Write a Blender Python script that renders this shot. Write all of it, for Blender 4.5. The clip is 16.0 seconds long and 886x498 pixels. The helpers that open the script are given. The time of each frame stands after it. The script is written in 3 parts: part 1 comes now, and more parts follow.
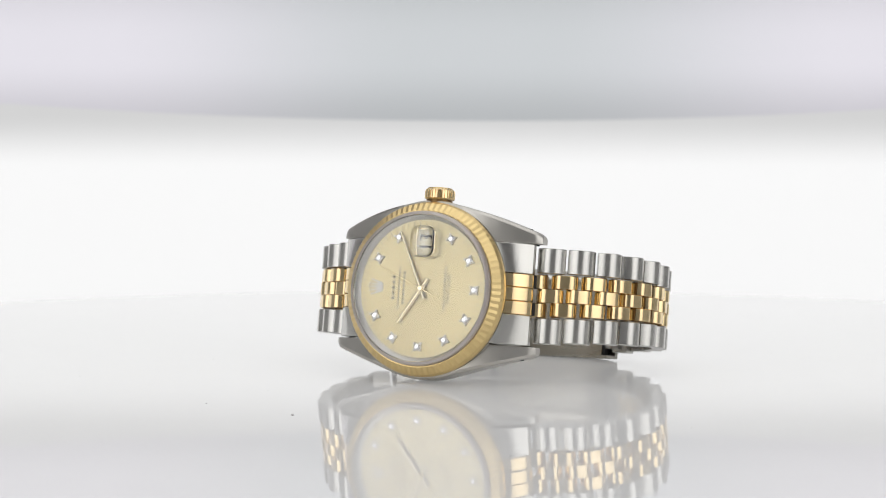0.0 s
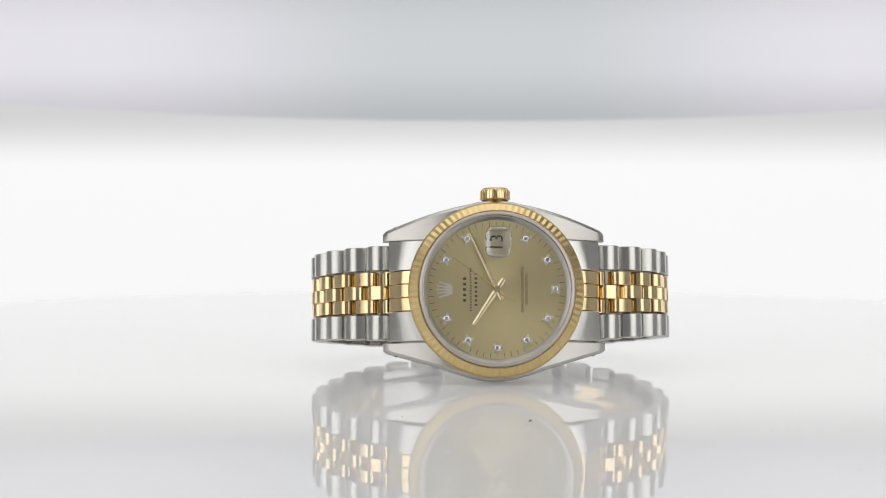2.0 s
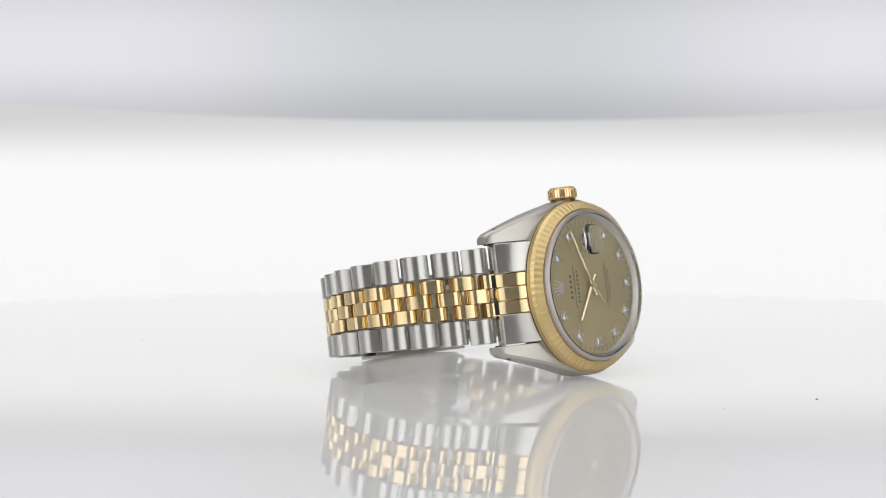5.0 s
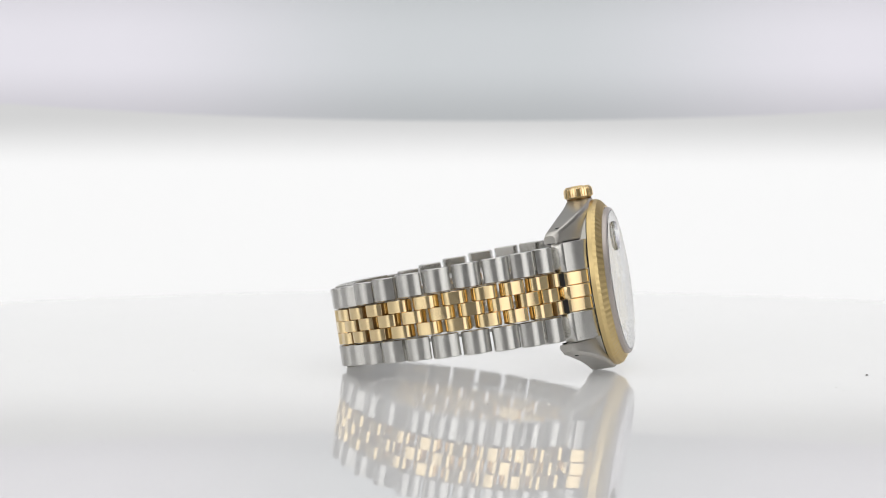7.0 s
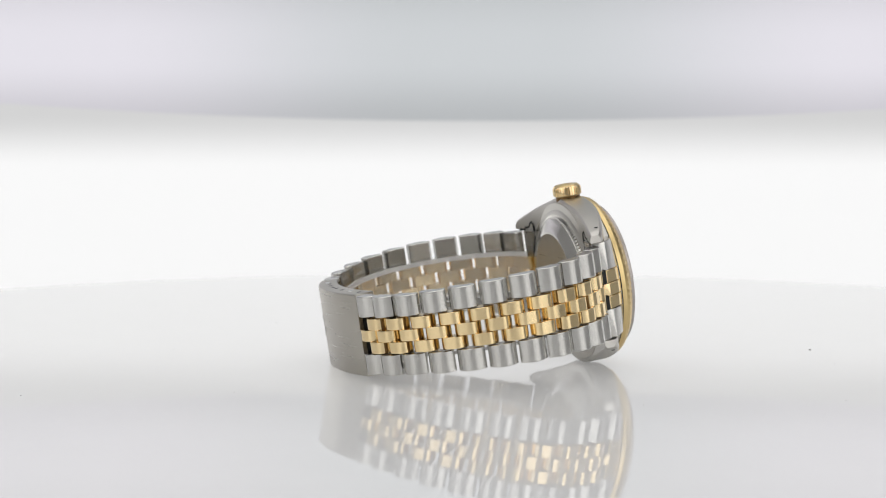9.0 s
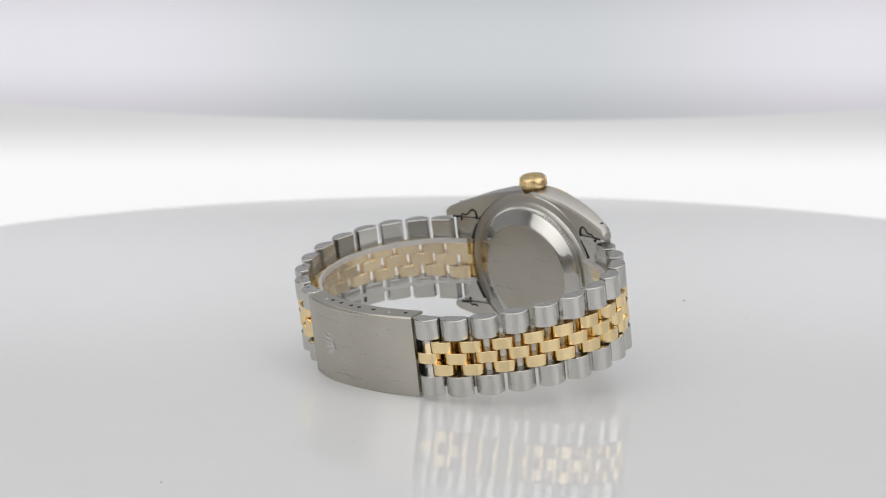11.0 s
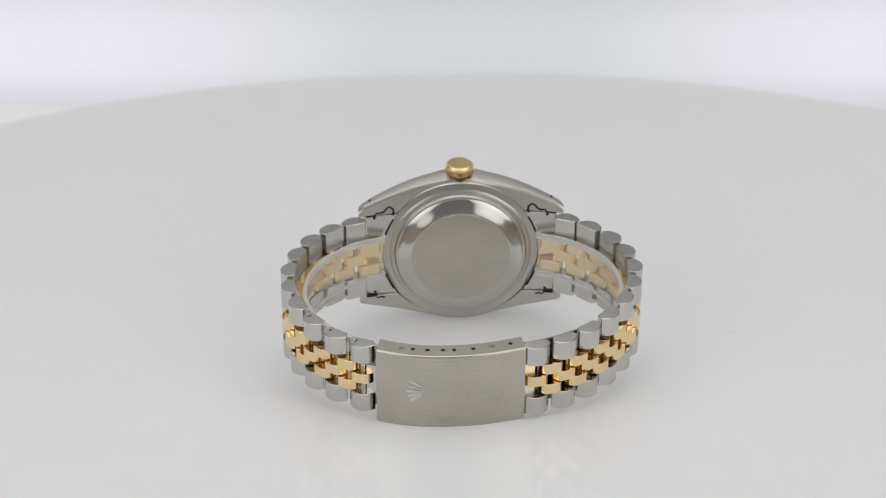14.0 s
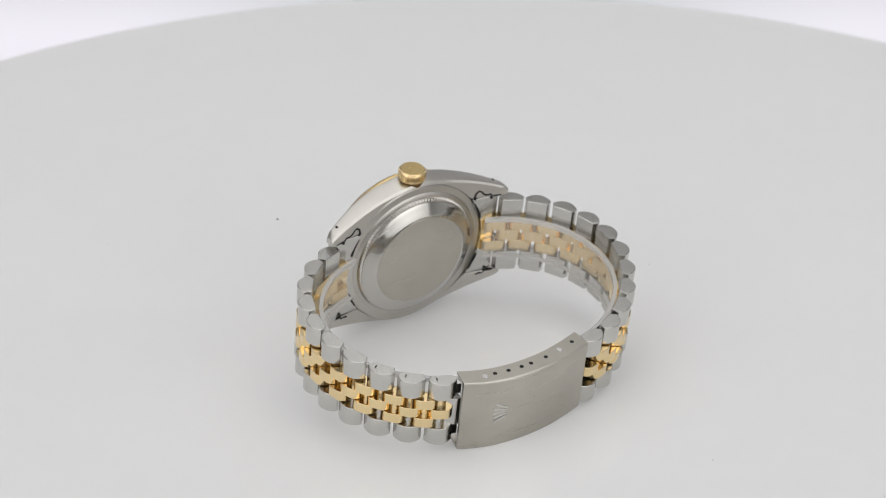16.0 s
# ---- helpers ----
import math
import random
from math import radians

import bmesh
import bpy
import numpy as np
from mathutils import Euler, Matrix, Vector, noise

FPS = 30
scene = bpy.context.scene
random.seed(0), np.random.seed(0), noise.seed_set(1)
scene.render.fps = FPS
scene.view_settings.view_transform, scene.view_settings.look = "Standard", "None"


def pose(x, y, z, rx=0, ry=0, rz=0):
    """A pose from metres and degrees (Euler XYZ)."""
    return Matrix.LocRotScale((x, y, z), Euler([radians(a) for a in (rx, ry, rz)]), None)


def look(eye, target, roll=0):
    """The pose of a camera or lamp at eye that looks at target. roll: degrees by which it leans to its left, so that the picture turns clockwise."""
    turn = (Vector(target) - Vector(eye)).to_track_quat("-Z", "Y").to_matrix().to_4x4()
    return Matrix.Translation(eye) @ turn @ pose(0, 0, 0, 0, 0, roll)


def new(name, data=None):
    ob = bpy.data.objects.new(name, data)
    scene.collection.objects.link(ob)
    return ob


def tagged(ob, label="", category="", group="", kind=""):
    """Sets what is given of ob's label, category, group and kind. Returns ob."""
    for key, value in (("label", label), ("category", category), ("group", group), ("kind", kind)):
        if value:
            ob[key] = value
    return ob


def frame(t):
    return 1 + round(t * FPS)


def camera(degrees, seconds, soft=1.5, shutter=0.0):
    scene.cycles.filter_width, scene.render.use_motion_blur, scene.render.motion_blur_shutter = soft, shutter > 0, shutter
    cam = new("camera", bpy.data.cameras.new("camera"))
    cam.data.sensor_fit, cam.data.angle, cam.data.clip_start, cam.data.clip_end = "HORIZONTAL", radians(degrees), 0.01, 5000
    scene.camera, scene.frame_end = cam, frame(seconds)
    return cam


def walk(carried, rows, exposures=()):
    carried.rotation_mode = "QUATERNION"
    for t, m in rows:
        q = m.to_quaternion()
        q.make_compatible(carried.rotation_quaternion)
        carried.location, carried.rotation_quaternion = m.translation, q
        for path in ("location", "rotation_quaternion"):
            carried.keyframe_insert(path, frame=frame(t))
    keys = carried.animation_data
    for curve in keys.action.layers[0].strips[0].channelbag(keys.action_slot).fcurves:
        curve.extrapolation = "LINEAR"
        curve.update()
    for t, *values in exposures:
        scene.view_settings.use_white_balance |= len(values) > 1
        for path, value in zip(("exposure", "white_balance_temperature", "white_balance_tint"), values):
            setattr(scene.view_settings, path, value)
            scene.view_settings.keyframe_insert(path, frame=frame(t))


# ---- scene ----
MM = 0.001
DIST, EYE_H = 0.4262, 0.04926          # camera from the turntable's axis, and over the plate
PIVOT = Vector((0.0, 0.0016, 0.0115))  # the swinging frame that carries camera and backdrop turns about x here
SPIN = 15.0                            # degrees per second of the turntable
BASE = Matrix.Translation((0, -DIST, EYE_H)) @ pose(0, 0, 0, 0, 0, 0.942) @ pose(0, 0, 0, 90 - 3.27) @ pose(0, 0, 0, 0, 0, 0.093)
SWING = [(0.0, 0.0), (4.0, 0.0), (7.5, 0.0), (8.0, 0.03), (8.5, 0.35), (9.0, 1.40), (9.5, 2.95), (10.0, 4.65), (10.5, 6.40), (11.0, 8.15),
         (11.5, 9.90), (12.0, 11.64), (12.5, 13.38), (13.0, 15.19), (13.5, 17.01), (14.0, 18.83), (14.5, 20.65), (15.0, 22.34),
         (15.5, 23.99), (16.0, 25.53)]


def swung(degrees):
    """The turn of the swinging frame."""
    return Matrix.Translation(PIVOT) @ pose(0, 0, 0, -degrees) @ Matrix.Translation(-PIVOT)


cam = camera(24.56, 16.0, soft=1.0)
cam.data.dof.use_dof = True
cam.data.dof.focus_distance = 0.40
cam.data.dof.aperture_fstop = 32
walk(cam, [(t, swung(a) @ BASE) for t, a in SWING], [(0.0, 0.0), (9.0, 0.0), (12.0, 0.01), (14.0, 0.10), (16.0, 0.18)])

# ---- light ----
world = bpy.data.worlds.new("world")
scene.world = world
world.use_nodes = True
world.node_tree.nodes["Background"].inputs[0].default_value = (0.9, 0.93, 1.0, 1)
world.node_tree.nodes["Background"].inputs[1].default_value = 0.25
SIDE_GLOW, TOP_GLOW, BACK_GLOW = 1.25, 0.95, 0.88


# ---- materials ----
def material(name):
    m = bpy.data.materials.new(name)
    m.use_nodes = True
    return m, m.node_tree.nodes, m.node_tree.links, m.node_tree.nodes["Principled BSDF"]


def plain(name, colour, rough, metal=0.0, grain=0.0, stretch=(1, 1, 1), scale=800.0, bump=0.0, vary=0.06, **inputs):
    """A surface whose roughness and tone vary with a fine grain and with large soft stains."""
    m, nodes, links, bsdf = material(name)
    coord = nodes.new("ShaderNodeTexCoord")
    mapping = nodes.new("ShaderNodeMapping")
    mapping.inputs["Scale"].default_value = stretch
    links.new(coord.outputs["Object"], mapping.inputs["Vector"])
    fine = nodes.new("ShaderNodeTexNoise")
    fine.inputs["Scale"].default_value = scale
    fine.inputs["Detail"].default_value = 4
    links.new(mapping.outputs["Vector"], fine.inputs["Vector"])
    large = nodes.new("ShaderNodeTexNoise")
    large.inputs["Scale"].default_value = 90
    links.new(coord.outputs["Object"], large.inputs["Vector"])
    rough_map = nodes.new("ShaderNodeMapRange")
    rough_map.inputs["To Min"].default_value = max(0.0, rough - grain)
    rough_map.inputs["To Max"].default_value = rough + grain
    links.new(fine.outputs["Fac"], rough_map.inputs["Value"])
    links.new(rough_map.outputs["Result"], bsdf.inputs["Roughness"])
    mix = nodes.new("ShaderNodeMixRGB")
    mix.inputs[1].default_value = (*[c * (1 - vary) for c in colour], 1)
    mix.inputs[2].default_value = (*[min(1, c * (1 + vary)) for c in colour], 1)
    links.new(large.outputs["Fac"], mix.inputs[0])
    links.new(mix.outputs[0], bsdf.inputs["Base Color"])
    bsdf.inputs["Metallic"].default_value = metal
    for key, value in inputs.items():
        bsdf.inputs[key.replace("_", " ")].default_value = value
    if bump:
        b = nodes.new("ShaderNodeBump")
        b.inputs["Strength"].default_value = bump
        b.inputs["Distance"].default_value = 0.0001
        links.new(fine.outputs["Fac"], b.inputs["Height"])
        links.new(b.outputs["Normal"], bsdf.inputs["Normal"])
    return m


def glow(name, colour, strength, edge=None):
    """A lit translucent sheet."""
    m, nodes, links, bsdf = material(name)
    bsdf.inputs["Base Color"].default_value = (0.8, 0.8, 0.8, 1)
    bsdf.inputs["Emission Color"].default_value = (*colour, 1)
    bsdf.inputs["Emission Strength"].default_value = strength
    if edge:
        coord = nodes.new("ShaderNodeTexCoord")
        length = nodes.new("ShaderNodeVectorMath")
        length.operation = "LENGTH"
        links.new(coord.outputs["Object"], length.inputs[0])
        fall = nodes.new("ShaderNodeMapRange")
        fall.interpolation_type = "SMOOTHSTEP"
        for key, value in (("From Min", 0.08), ("From Max", edge), ("To Min", strength), ("To Max", 0.42 * strength)):
            fall.inputs[key].default_value = value
        links.new(length.outputs["Value"], fall.inputs["Value"])
        links.new(fall.outputs["Result"], bsdf.inputs["Emission Strength"])
    return m


STEEL = plain("brushed_steel", (0.60, 0.59, 0.56), 0.24, 1.0, 0.07, (1, 1, 0.03), 5000, 0.05)
STEEL_FACE = plain("satin_steel", (0.57, 0.55, 0.51), 0.33, 1.0, 0.08, (0.06, 0.06, 1), 2500, 0.02)
CLASP_STEEL = plain("worn_satin_steel", (0.50, 0.475, 0.42), 0.29, 1.0, 0.05, (0.02, 0.02, 1), 4000, 0.012, vary=0.13)
POLISHED = plain("polished_steel", (0.60, 0.59, 0.57), 0.10, 1.0, 0.03, scale=300, vary=0.03)
STEEL_SHEEN = plain("lustrous_steel", (0.60, 0.585, 0.55), 0.13, 1.0, 0.05, scale=500, vary=0.04)
GOLD = plain("polished_gold", (0.89, 0.70, 0.40), 0.14, 1.0, 0.05, scale=700, vary=0.05)
GOLD_SATIN = plain("worn_gold", (0.76, 0.58, 0.28), 0.31, 1.0, 0.03, scale=700)
DIAL_GOLD = plain("dial_gold", (0.92, 0.80, 0.52), 0.18, 1.0, 0.04)
PALE_GOLD = plain("pale_gold", (0.90, 0.86, 0.76), 0.3, 0.2, 0.05)
BLACK = plain("black_ink", (0.02, 0.018, 0.015), 0.5, vary=0.2)
# near-black painted in for shade inside holes and gaps; also colours pit marks
SHADE_AND_PIT = plain("shade_and_pit_black", (0.012, 0.012, 0.012), 0.7, vary=0.2)
DATE_WHITE = plain("date_disc", (0.76, 0.69, 0.48), 0.45, 0.8)
# gold darkened in its colour for the shaded gaps between links
SHADED_GOLD = plain("shaded_gold", (0.20, 0.12, 0.05), 0.32, 1.0, 0.06, scale=900, vary=0.15)
MARK_INK = plain("brown_ink", (0.075, 0.055, 0.03), 0.45, 0.0, vary=0.2)
DIAMOND = plain("diamond", (0.93, 0.93, 0.95), 0.04, 1.0, 0.02, vary=0.02)
# emission added as light from below; it thins the shade under the watch
PLATE = plain("glowing_white_acrylic", (0.65, 0.65, 0.65), 0.002, 0.0, 0.001, scale=60, vary=0.012, IOR=1.41, Emission_Color=(1.0, 1.0, 1.0, 1), Emission_Strength=0.125)
GASKET = plain("pale_gasket", (0.52, 0.47, 0.44), 0.3, 0.5)
DUST = plain("dust_speck", (0.12, 0.11, 0.10), 0.9)
WALL_GREY = plain("studio_wall_paint", (0.80, 0.80, 0.80), 0.8, scale=40, bump=0.1)
FRAME_DARK = plain("black_anodised_frame", (0.04, 0.04, 0.045), 0.45, 0.6)


def glass_material(name, colour, rough, ior):
    m, nodes, links, bsdf = material(name)
    bsdf.inputs["Base Color"].default_value = (*colour, 1)
    bsdf.inputs["Transmission Weight"].default_value = 1.0
    bsdf.inputs["Roughness"].default_value = rough
    bsdf.inputs["IOR"].default_value = ior
    return m


CRYSTAL = glass_material("sapphire_crystal", (0.99, 0.99, 0.99), 0.0, 1.6)
PLASTIC = plain("clear_plastic", (0.80, 0.79, 0.77), 0.15, vary=0.03, Alpha=0.14)
# paler, denser plastic painted in for the bright highlight along the strip's edges
PLASTIC_EDGE = plain("edge_highlight_plastic", (0.72, 0.71, 0.69), 0.25, vary=0.05, Alpha=0.55)


def dial_material():
    """Champagne sunray dial: the brushing runs out from the centre, so the grain follows the angle."""
    m, nodes, links, bsdf = material("champagne_sunray")
    coord = nodes.new("ShaderNodeTexCoord")
    split = nodes.new("ShaderNodeSeparateXYZ")
    links.new(coord.outputs["Object"], split.inputs[0])
    angle = nodes.new("ShaderNodeMath")
    angle.operation = "ARCTAN2"
    links.new(split.outputs["X"], angle.inputs[0])
    links.new(split.outputs["Z"], angle.inputs[1])
    grain = nodes.new("ShaderNodeTexNoise")
    grain.noise_dimensions = "1D"
    grain.inputs["Scale"].default_value = 60
    grain.inputs["Detail"].default_value = 5
    links.new(angle.outputs[0], grain.inputs["W"])
    ramp = nodes.new("ShaderNodeMapRange")
    ramp.inputs["To Min"].default_value = 0.30
    ramp.inputs["To Max"].default_value = 0.46
    links.new(grain.outputs["Fac"], ramp.inputs["Value"])
    links.new(ramp.outputs["Result"], bsdf.inputs["Roughness"])
    mix = nodes.new("ShaderNodeMixRGB")
    mix.inputs[1].default_value = (0.74, 0.62, 0.32, 1)
    mix.inputs[2].default_value = (0.83, 0.71, 0.40, 1)
    links.new(grain.outputs["Fac"], mix.inputs[0])
    links.new(mix.outputs[0], bsdf.inputs["Base Color"])
    bsdf.inputs["Metallic"].default_value = 0.82
    tangent = nodes.new("ShaderNodeTangent")
    tangent.direction_type, tangent.axis = "RADIAL", "Y"
    links.new(tangent.outputs[0], bsdf.inputs["Tangent"])
    bsdf.inputs["Anisotropic"].default_value = 0.85
    return m


SUNRAY = dial_material()


# ---- builders ----
def part(name, bm, mat, parent=None, label="", smooth=True, angle=35):
    """One mesh object out of a bmesh given in millimetres, under its thing."""
    mesh = bpy.data.meshes.new(name)
    bmesh.ops.scale(bm, vec=(MM, MM, MM), verts=bm.verts)
    bmesh.ops.recalc_face_normals(bm, faces=bm.faces)
    if smooth:
        for f in bm.faces:
            f.smooth = True
        for e in bm.edges:
            if len(e.link_faces) == 2 and e.calc_face_angle(0) > radians(angle):
                e.smooth = False
    bm.to_mesh(mesh)
    bm.free()
    mesh.materials.append(mat)
    ob = new(name, mesh)
    if parent is not None:
        ob.parent = parent
    if label:
        tagged(ob, label)
    return ob


def loft(bm, rings, closed=False, caps=True):
    """Skin a row of rings with equal numbers of points."""
    loops = [[bm.verts.new(p) for p in ring] for ring in rings]
    pairs = list(zip(loops, loops[1:]))
    if closed:
        pairs.append((loops[-1], loops[0]))
    for a, b in pairs:
        for i in range(len(a)):
            j = (i + 1) % len(a)
            bm.faces.new((a[i], a[j], b[j], b[i]))
    if caps and not closed:
        bm.faces.new(loops[0])
        bm.faces.new(loops[-1])
    return bm


def lathe(bm, profile, n=96, centre=(0, 0), axis="n", wave=None):
    """Turn a profile of (radius, height) about the dial's axis (n) or the crown's (w). wave(k, i, r) may change a radius."""
    rings = []
    for i in range(n):
        a = 2 * math.pi * i / n
        ring = []
        for k, (r, h) in enumerate(profile):
            if wave:
                r, h = wave(k, i, r, h)
            if axis == "n":
                ring.append((centre[0] + r * math.cos(a), h, centre[1] + r * math.sin(a)))
            else:
                ring.append((centre[0] + r * math.cos(a), centre[1] + r * math.sin(a), h))
        rings.append(ring)
    return loft(bm, rings, closed=True)


def disc(bm, r, h0, h1, n=64, centre=(0, 0), bevel=0.1, axis="n"):
    """A round plate between two heights, its rims bevelled."""
    prof = [(r - bevel, h0), (r, h0 + bevel), (r, h1 - bevel), (r - bevel, h1)]
    rings = []
    for rr, h in prof:
        ring = []
        for i in range(n):
            a = 2 * math.pi * i / n
            x, y = centre[0] + rr * math.cos(a), centre[1] + rr * math.sin(a)
            ring.append((x, h, y) if axis == "n" else (x, y, h))
        rings.append(ring)
    return loft(bm, rings)


def slab(bm, corners, h0, h1):
    """A flat plate of (u, w) corners between two heights over the dial."""
    return loft(bm, [[(u, h0, w) for u, w in corners], [(u, h1, w) for u, w in corners]])


def smooth_path(points, step):
    """A soft curve through (u, n) points, cut into equal steps."""
    fine = []
    pts = [points[0]] + list(points) + [points[-1]]
    for a, b, c, d in zip(pts, pts[1:], pts[2:], pts[3:]):
        for k in range(24):
            s = k / 24
            fine.append([0.5 * (2 * b[i] + (c[i] - a[i]) * s + (2 * a[i] - 5 * b[i] + 4 * c[i] - d[i]) * s * s
                                + (3 * b[i] - a[i] - 3 * c[i] + d[i]) * s ** 3) for i in (0, 1)])
    fine = np.array(fine + [list(points[-1])])
    run = np.r_[0, np.cumsum(np.hypot(*np.diff(fine, axis=0).T))]
    n = max(2, round(run[-1] / step))
    marks = np.linspace(0, run[-1], n + 1)
    return np.stack([np.interp(marks, run, fine[:, 0]), np.interp(marks, run, fine[:, 1])], 1), run[-1]


# ---- studio ----
def box(name, x0, x1, y0, y1, z0, z1, mat, parent=None):
    bm = bmesh.new()
    loft(bm, [[(x0, y0, z), (x1, y0, z), (x1, y1, z), (x0, y1, z)] for z in (z0, z1)])
    bmesh.ops.bevel(bm, geom=bm.edges[:], offset=min(3, 0.2 * min(x1 - x0, y1 - y0, z1 - z0)), segments=2, affect="EDGES")
    return part(name, bm, mat, parent)


def studio():
    for name, dims in (("floor", (-900, 900, -1100, 900, -720, -700)), ("wall_north", (-900, 900, 900, 920, -700, 900)),
                       ("wall_south", (-900, 900, -1120, -1100, -700, 900)), ("wall_west", (-920, -900, -1100, 900, -700, 900)),
                       ("wall_east", (900, 920, -1100, 900, -700, 900)), ("ceiling", (-900, 900, -1100, 900, 900, 920))):
        tagged(box(name, *dims, WALL_GREY), "matt white painted studio surface", kind="structure")


def light_panel(name, centre, target, width, height, glow_level, label):
    root = new(name)
    root.matrix_world = look(centre, target)
    tagged(root, label, "studio light", "lights round the turntable")
    w, h = width / 2, height / 2
    bm = bmesh.new()
    loft(bm, [[(-w, -h, z), (w, -h, z), (w, h, z), (-w, h, z)] for z in (-4, 0)])
    part("diffuser", bm, glow(name + "_diffuser", (1.0, 0.995, 0.99), glow_level, 0.0006 * max(width, height)), root, "glowing white diffuser cloth")
    bm = bmesh.new()
    for x0, x1, y0, y1 in ((-w - 12, -w, -h - 12, h + 12), (w, w + 12, -h - 12, h + 12), (-w, w, -h - 12, -h), (-w, w, h, h + 12)):
        loft(bm, [[(x0, y0, z), (x1, y0, z), (x1, y1, z), (x0, y1, z)] for z in (-10, 30)])
    part("frame", bm, FRAME_DARK, root, "black softbox frame")
    bm = bmesh.new()
    loft(bm, [[(-w, -h, z), (w, -h, z), (w, h, z), (-w, h, z)] for z in (26, 30)])
    part("back_shell", bm, FRAME_DARK, root)
    if name.startswith("overhead"):
        for x in (-w, w):
            for y in (-h, h):
                bm = bmesh.new()
                loft(bm, [[(x + 6 * a, y + 6 * b, z) for a, b in ((-1, -1), (1, -1), (1, 1), (-1, 1))] for z in (25, 242)])
                part("hanger", bm, FRAME_DARK, root, "thin black ceiling hanger")
    return root


def backdrop():
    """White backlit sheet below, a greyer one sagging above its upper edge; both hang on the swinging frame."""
    root = new("backdrop")
    tagged(root, "white backlit backdrop sheet with a grey upper fold", "backdrop", kind="structure")
    y = 272
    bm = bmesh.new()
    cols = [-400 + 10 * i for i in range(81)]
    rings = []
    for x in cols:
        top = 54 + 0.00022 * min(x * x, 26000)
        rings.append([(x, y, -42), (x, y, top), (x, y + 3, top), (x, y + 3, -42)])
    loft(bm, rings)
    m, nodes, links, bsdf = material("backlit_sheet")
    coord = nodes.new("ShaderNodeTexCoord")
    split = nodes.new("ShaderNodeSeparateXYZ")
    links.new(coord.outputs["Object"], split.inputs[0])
    # dimming painted into the glow towards the sheet's top edge
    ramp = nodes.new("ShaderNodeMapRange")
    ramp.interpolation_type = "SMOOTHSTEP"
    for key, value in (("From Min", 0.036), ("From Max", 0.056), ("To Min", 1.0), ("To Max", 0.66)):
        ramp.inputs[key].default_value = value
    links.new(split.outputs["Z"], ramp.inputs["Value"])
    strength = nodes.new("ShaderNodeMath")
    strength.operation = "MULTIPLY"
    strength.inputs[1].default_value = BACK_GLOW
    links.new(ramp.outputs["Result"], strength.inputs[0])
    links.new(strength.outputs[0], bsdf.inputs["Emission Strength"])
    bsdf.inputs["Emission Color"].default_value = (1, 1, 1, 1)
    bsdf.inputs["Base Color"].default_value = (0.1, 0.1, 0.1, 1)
    part("lower_sheet", bm, m, root, "backlit white sheet, glow painted dimmer along its top edge")
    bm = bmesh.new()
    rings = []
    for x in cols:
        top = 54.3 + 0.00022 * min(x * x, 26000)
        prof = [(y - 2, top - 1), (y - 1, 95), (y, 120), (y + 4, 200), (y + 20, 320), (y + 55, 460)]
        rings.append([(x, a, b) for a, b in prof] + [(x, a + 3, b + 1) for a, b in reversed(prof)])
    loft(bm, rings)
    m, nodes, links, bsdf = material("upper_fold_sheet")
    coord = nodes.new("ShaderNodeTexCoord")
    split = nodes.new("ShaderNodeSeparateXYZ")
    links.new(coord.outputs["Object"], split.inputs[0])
    # light painted into the glow colour: grey middle, pale lilac sides
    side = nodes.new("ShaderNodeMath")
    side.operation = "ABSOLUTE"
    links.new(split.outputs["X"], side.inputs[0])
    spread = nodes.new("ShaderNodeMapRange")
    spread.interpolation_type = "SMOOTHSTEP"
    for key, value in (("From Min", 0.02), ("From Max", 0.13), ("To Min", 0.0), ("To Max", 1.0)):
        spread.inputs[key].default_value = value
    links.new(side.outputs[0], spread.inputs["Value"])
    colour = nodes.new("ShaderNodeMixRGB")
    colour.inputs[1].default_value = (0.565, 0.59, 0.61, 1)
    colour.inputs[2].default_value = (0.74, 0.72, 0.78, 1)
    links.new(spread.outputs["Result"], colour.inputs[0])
    # shade painted into the glow: dim along the lower edge and high up
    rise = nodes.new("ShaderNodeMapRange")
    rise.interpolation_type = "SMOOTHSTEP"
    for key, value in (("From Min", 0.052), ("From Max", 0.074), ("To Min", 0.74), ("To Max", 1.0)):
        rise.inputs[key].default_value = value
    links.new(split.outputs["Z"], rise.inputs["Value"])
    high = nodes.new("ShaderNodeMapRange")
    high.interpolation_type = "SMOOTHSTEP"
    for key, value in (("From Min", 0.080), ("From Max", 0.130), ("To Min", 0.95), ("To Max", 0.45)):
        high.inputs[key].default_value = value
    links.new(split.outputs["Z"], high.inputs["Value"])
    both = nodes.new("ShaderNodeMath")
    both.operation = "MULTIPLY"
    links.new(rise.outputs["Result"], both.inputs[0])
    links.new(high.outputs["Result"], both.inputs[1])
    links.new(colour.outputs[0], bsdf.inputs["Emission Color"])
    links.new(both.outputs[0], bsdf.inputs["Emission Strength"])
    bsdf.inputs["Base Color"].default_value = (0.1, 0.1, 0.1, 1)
    part("upper_sheet", bm, m, root, "greyish upper fold of the sheet, light painted paler to both sides")
    return root


def turntable():
    root = new("turntable")
    tagged(root, "round glossy white acrylic turntable plate", "turntable")
    bm = bmesh.new()
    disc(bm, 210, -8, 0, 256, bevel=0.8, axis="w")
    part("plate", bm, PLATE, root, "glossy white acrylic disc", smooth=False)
    bm = bmesh.new()
    disc(bm, 60, -40, -8, 64, bevel=2, axis="w")
    part("hub", bm, FRAME_DARK, root)
    return root


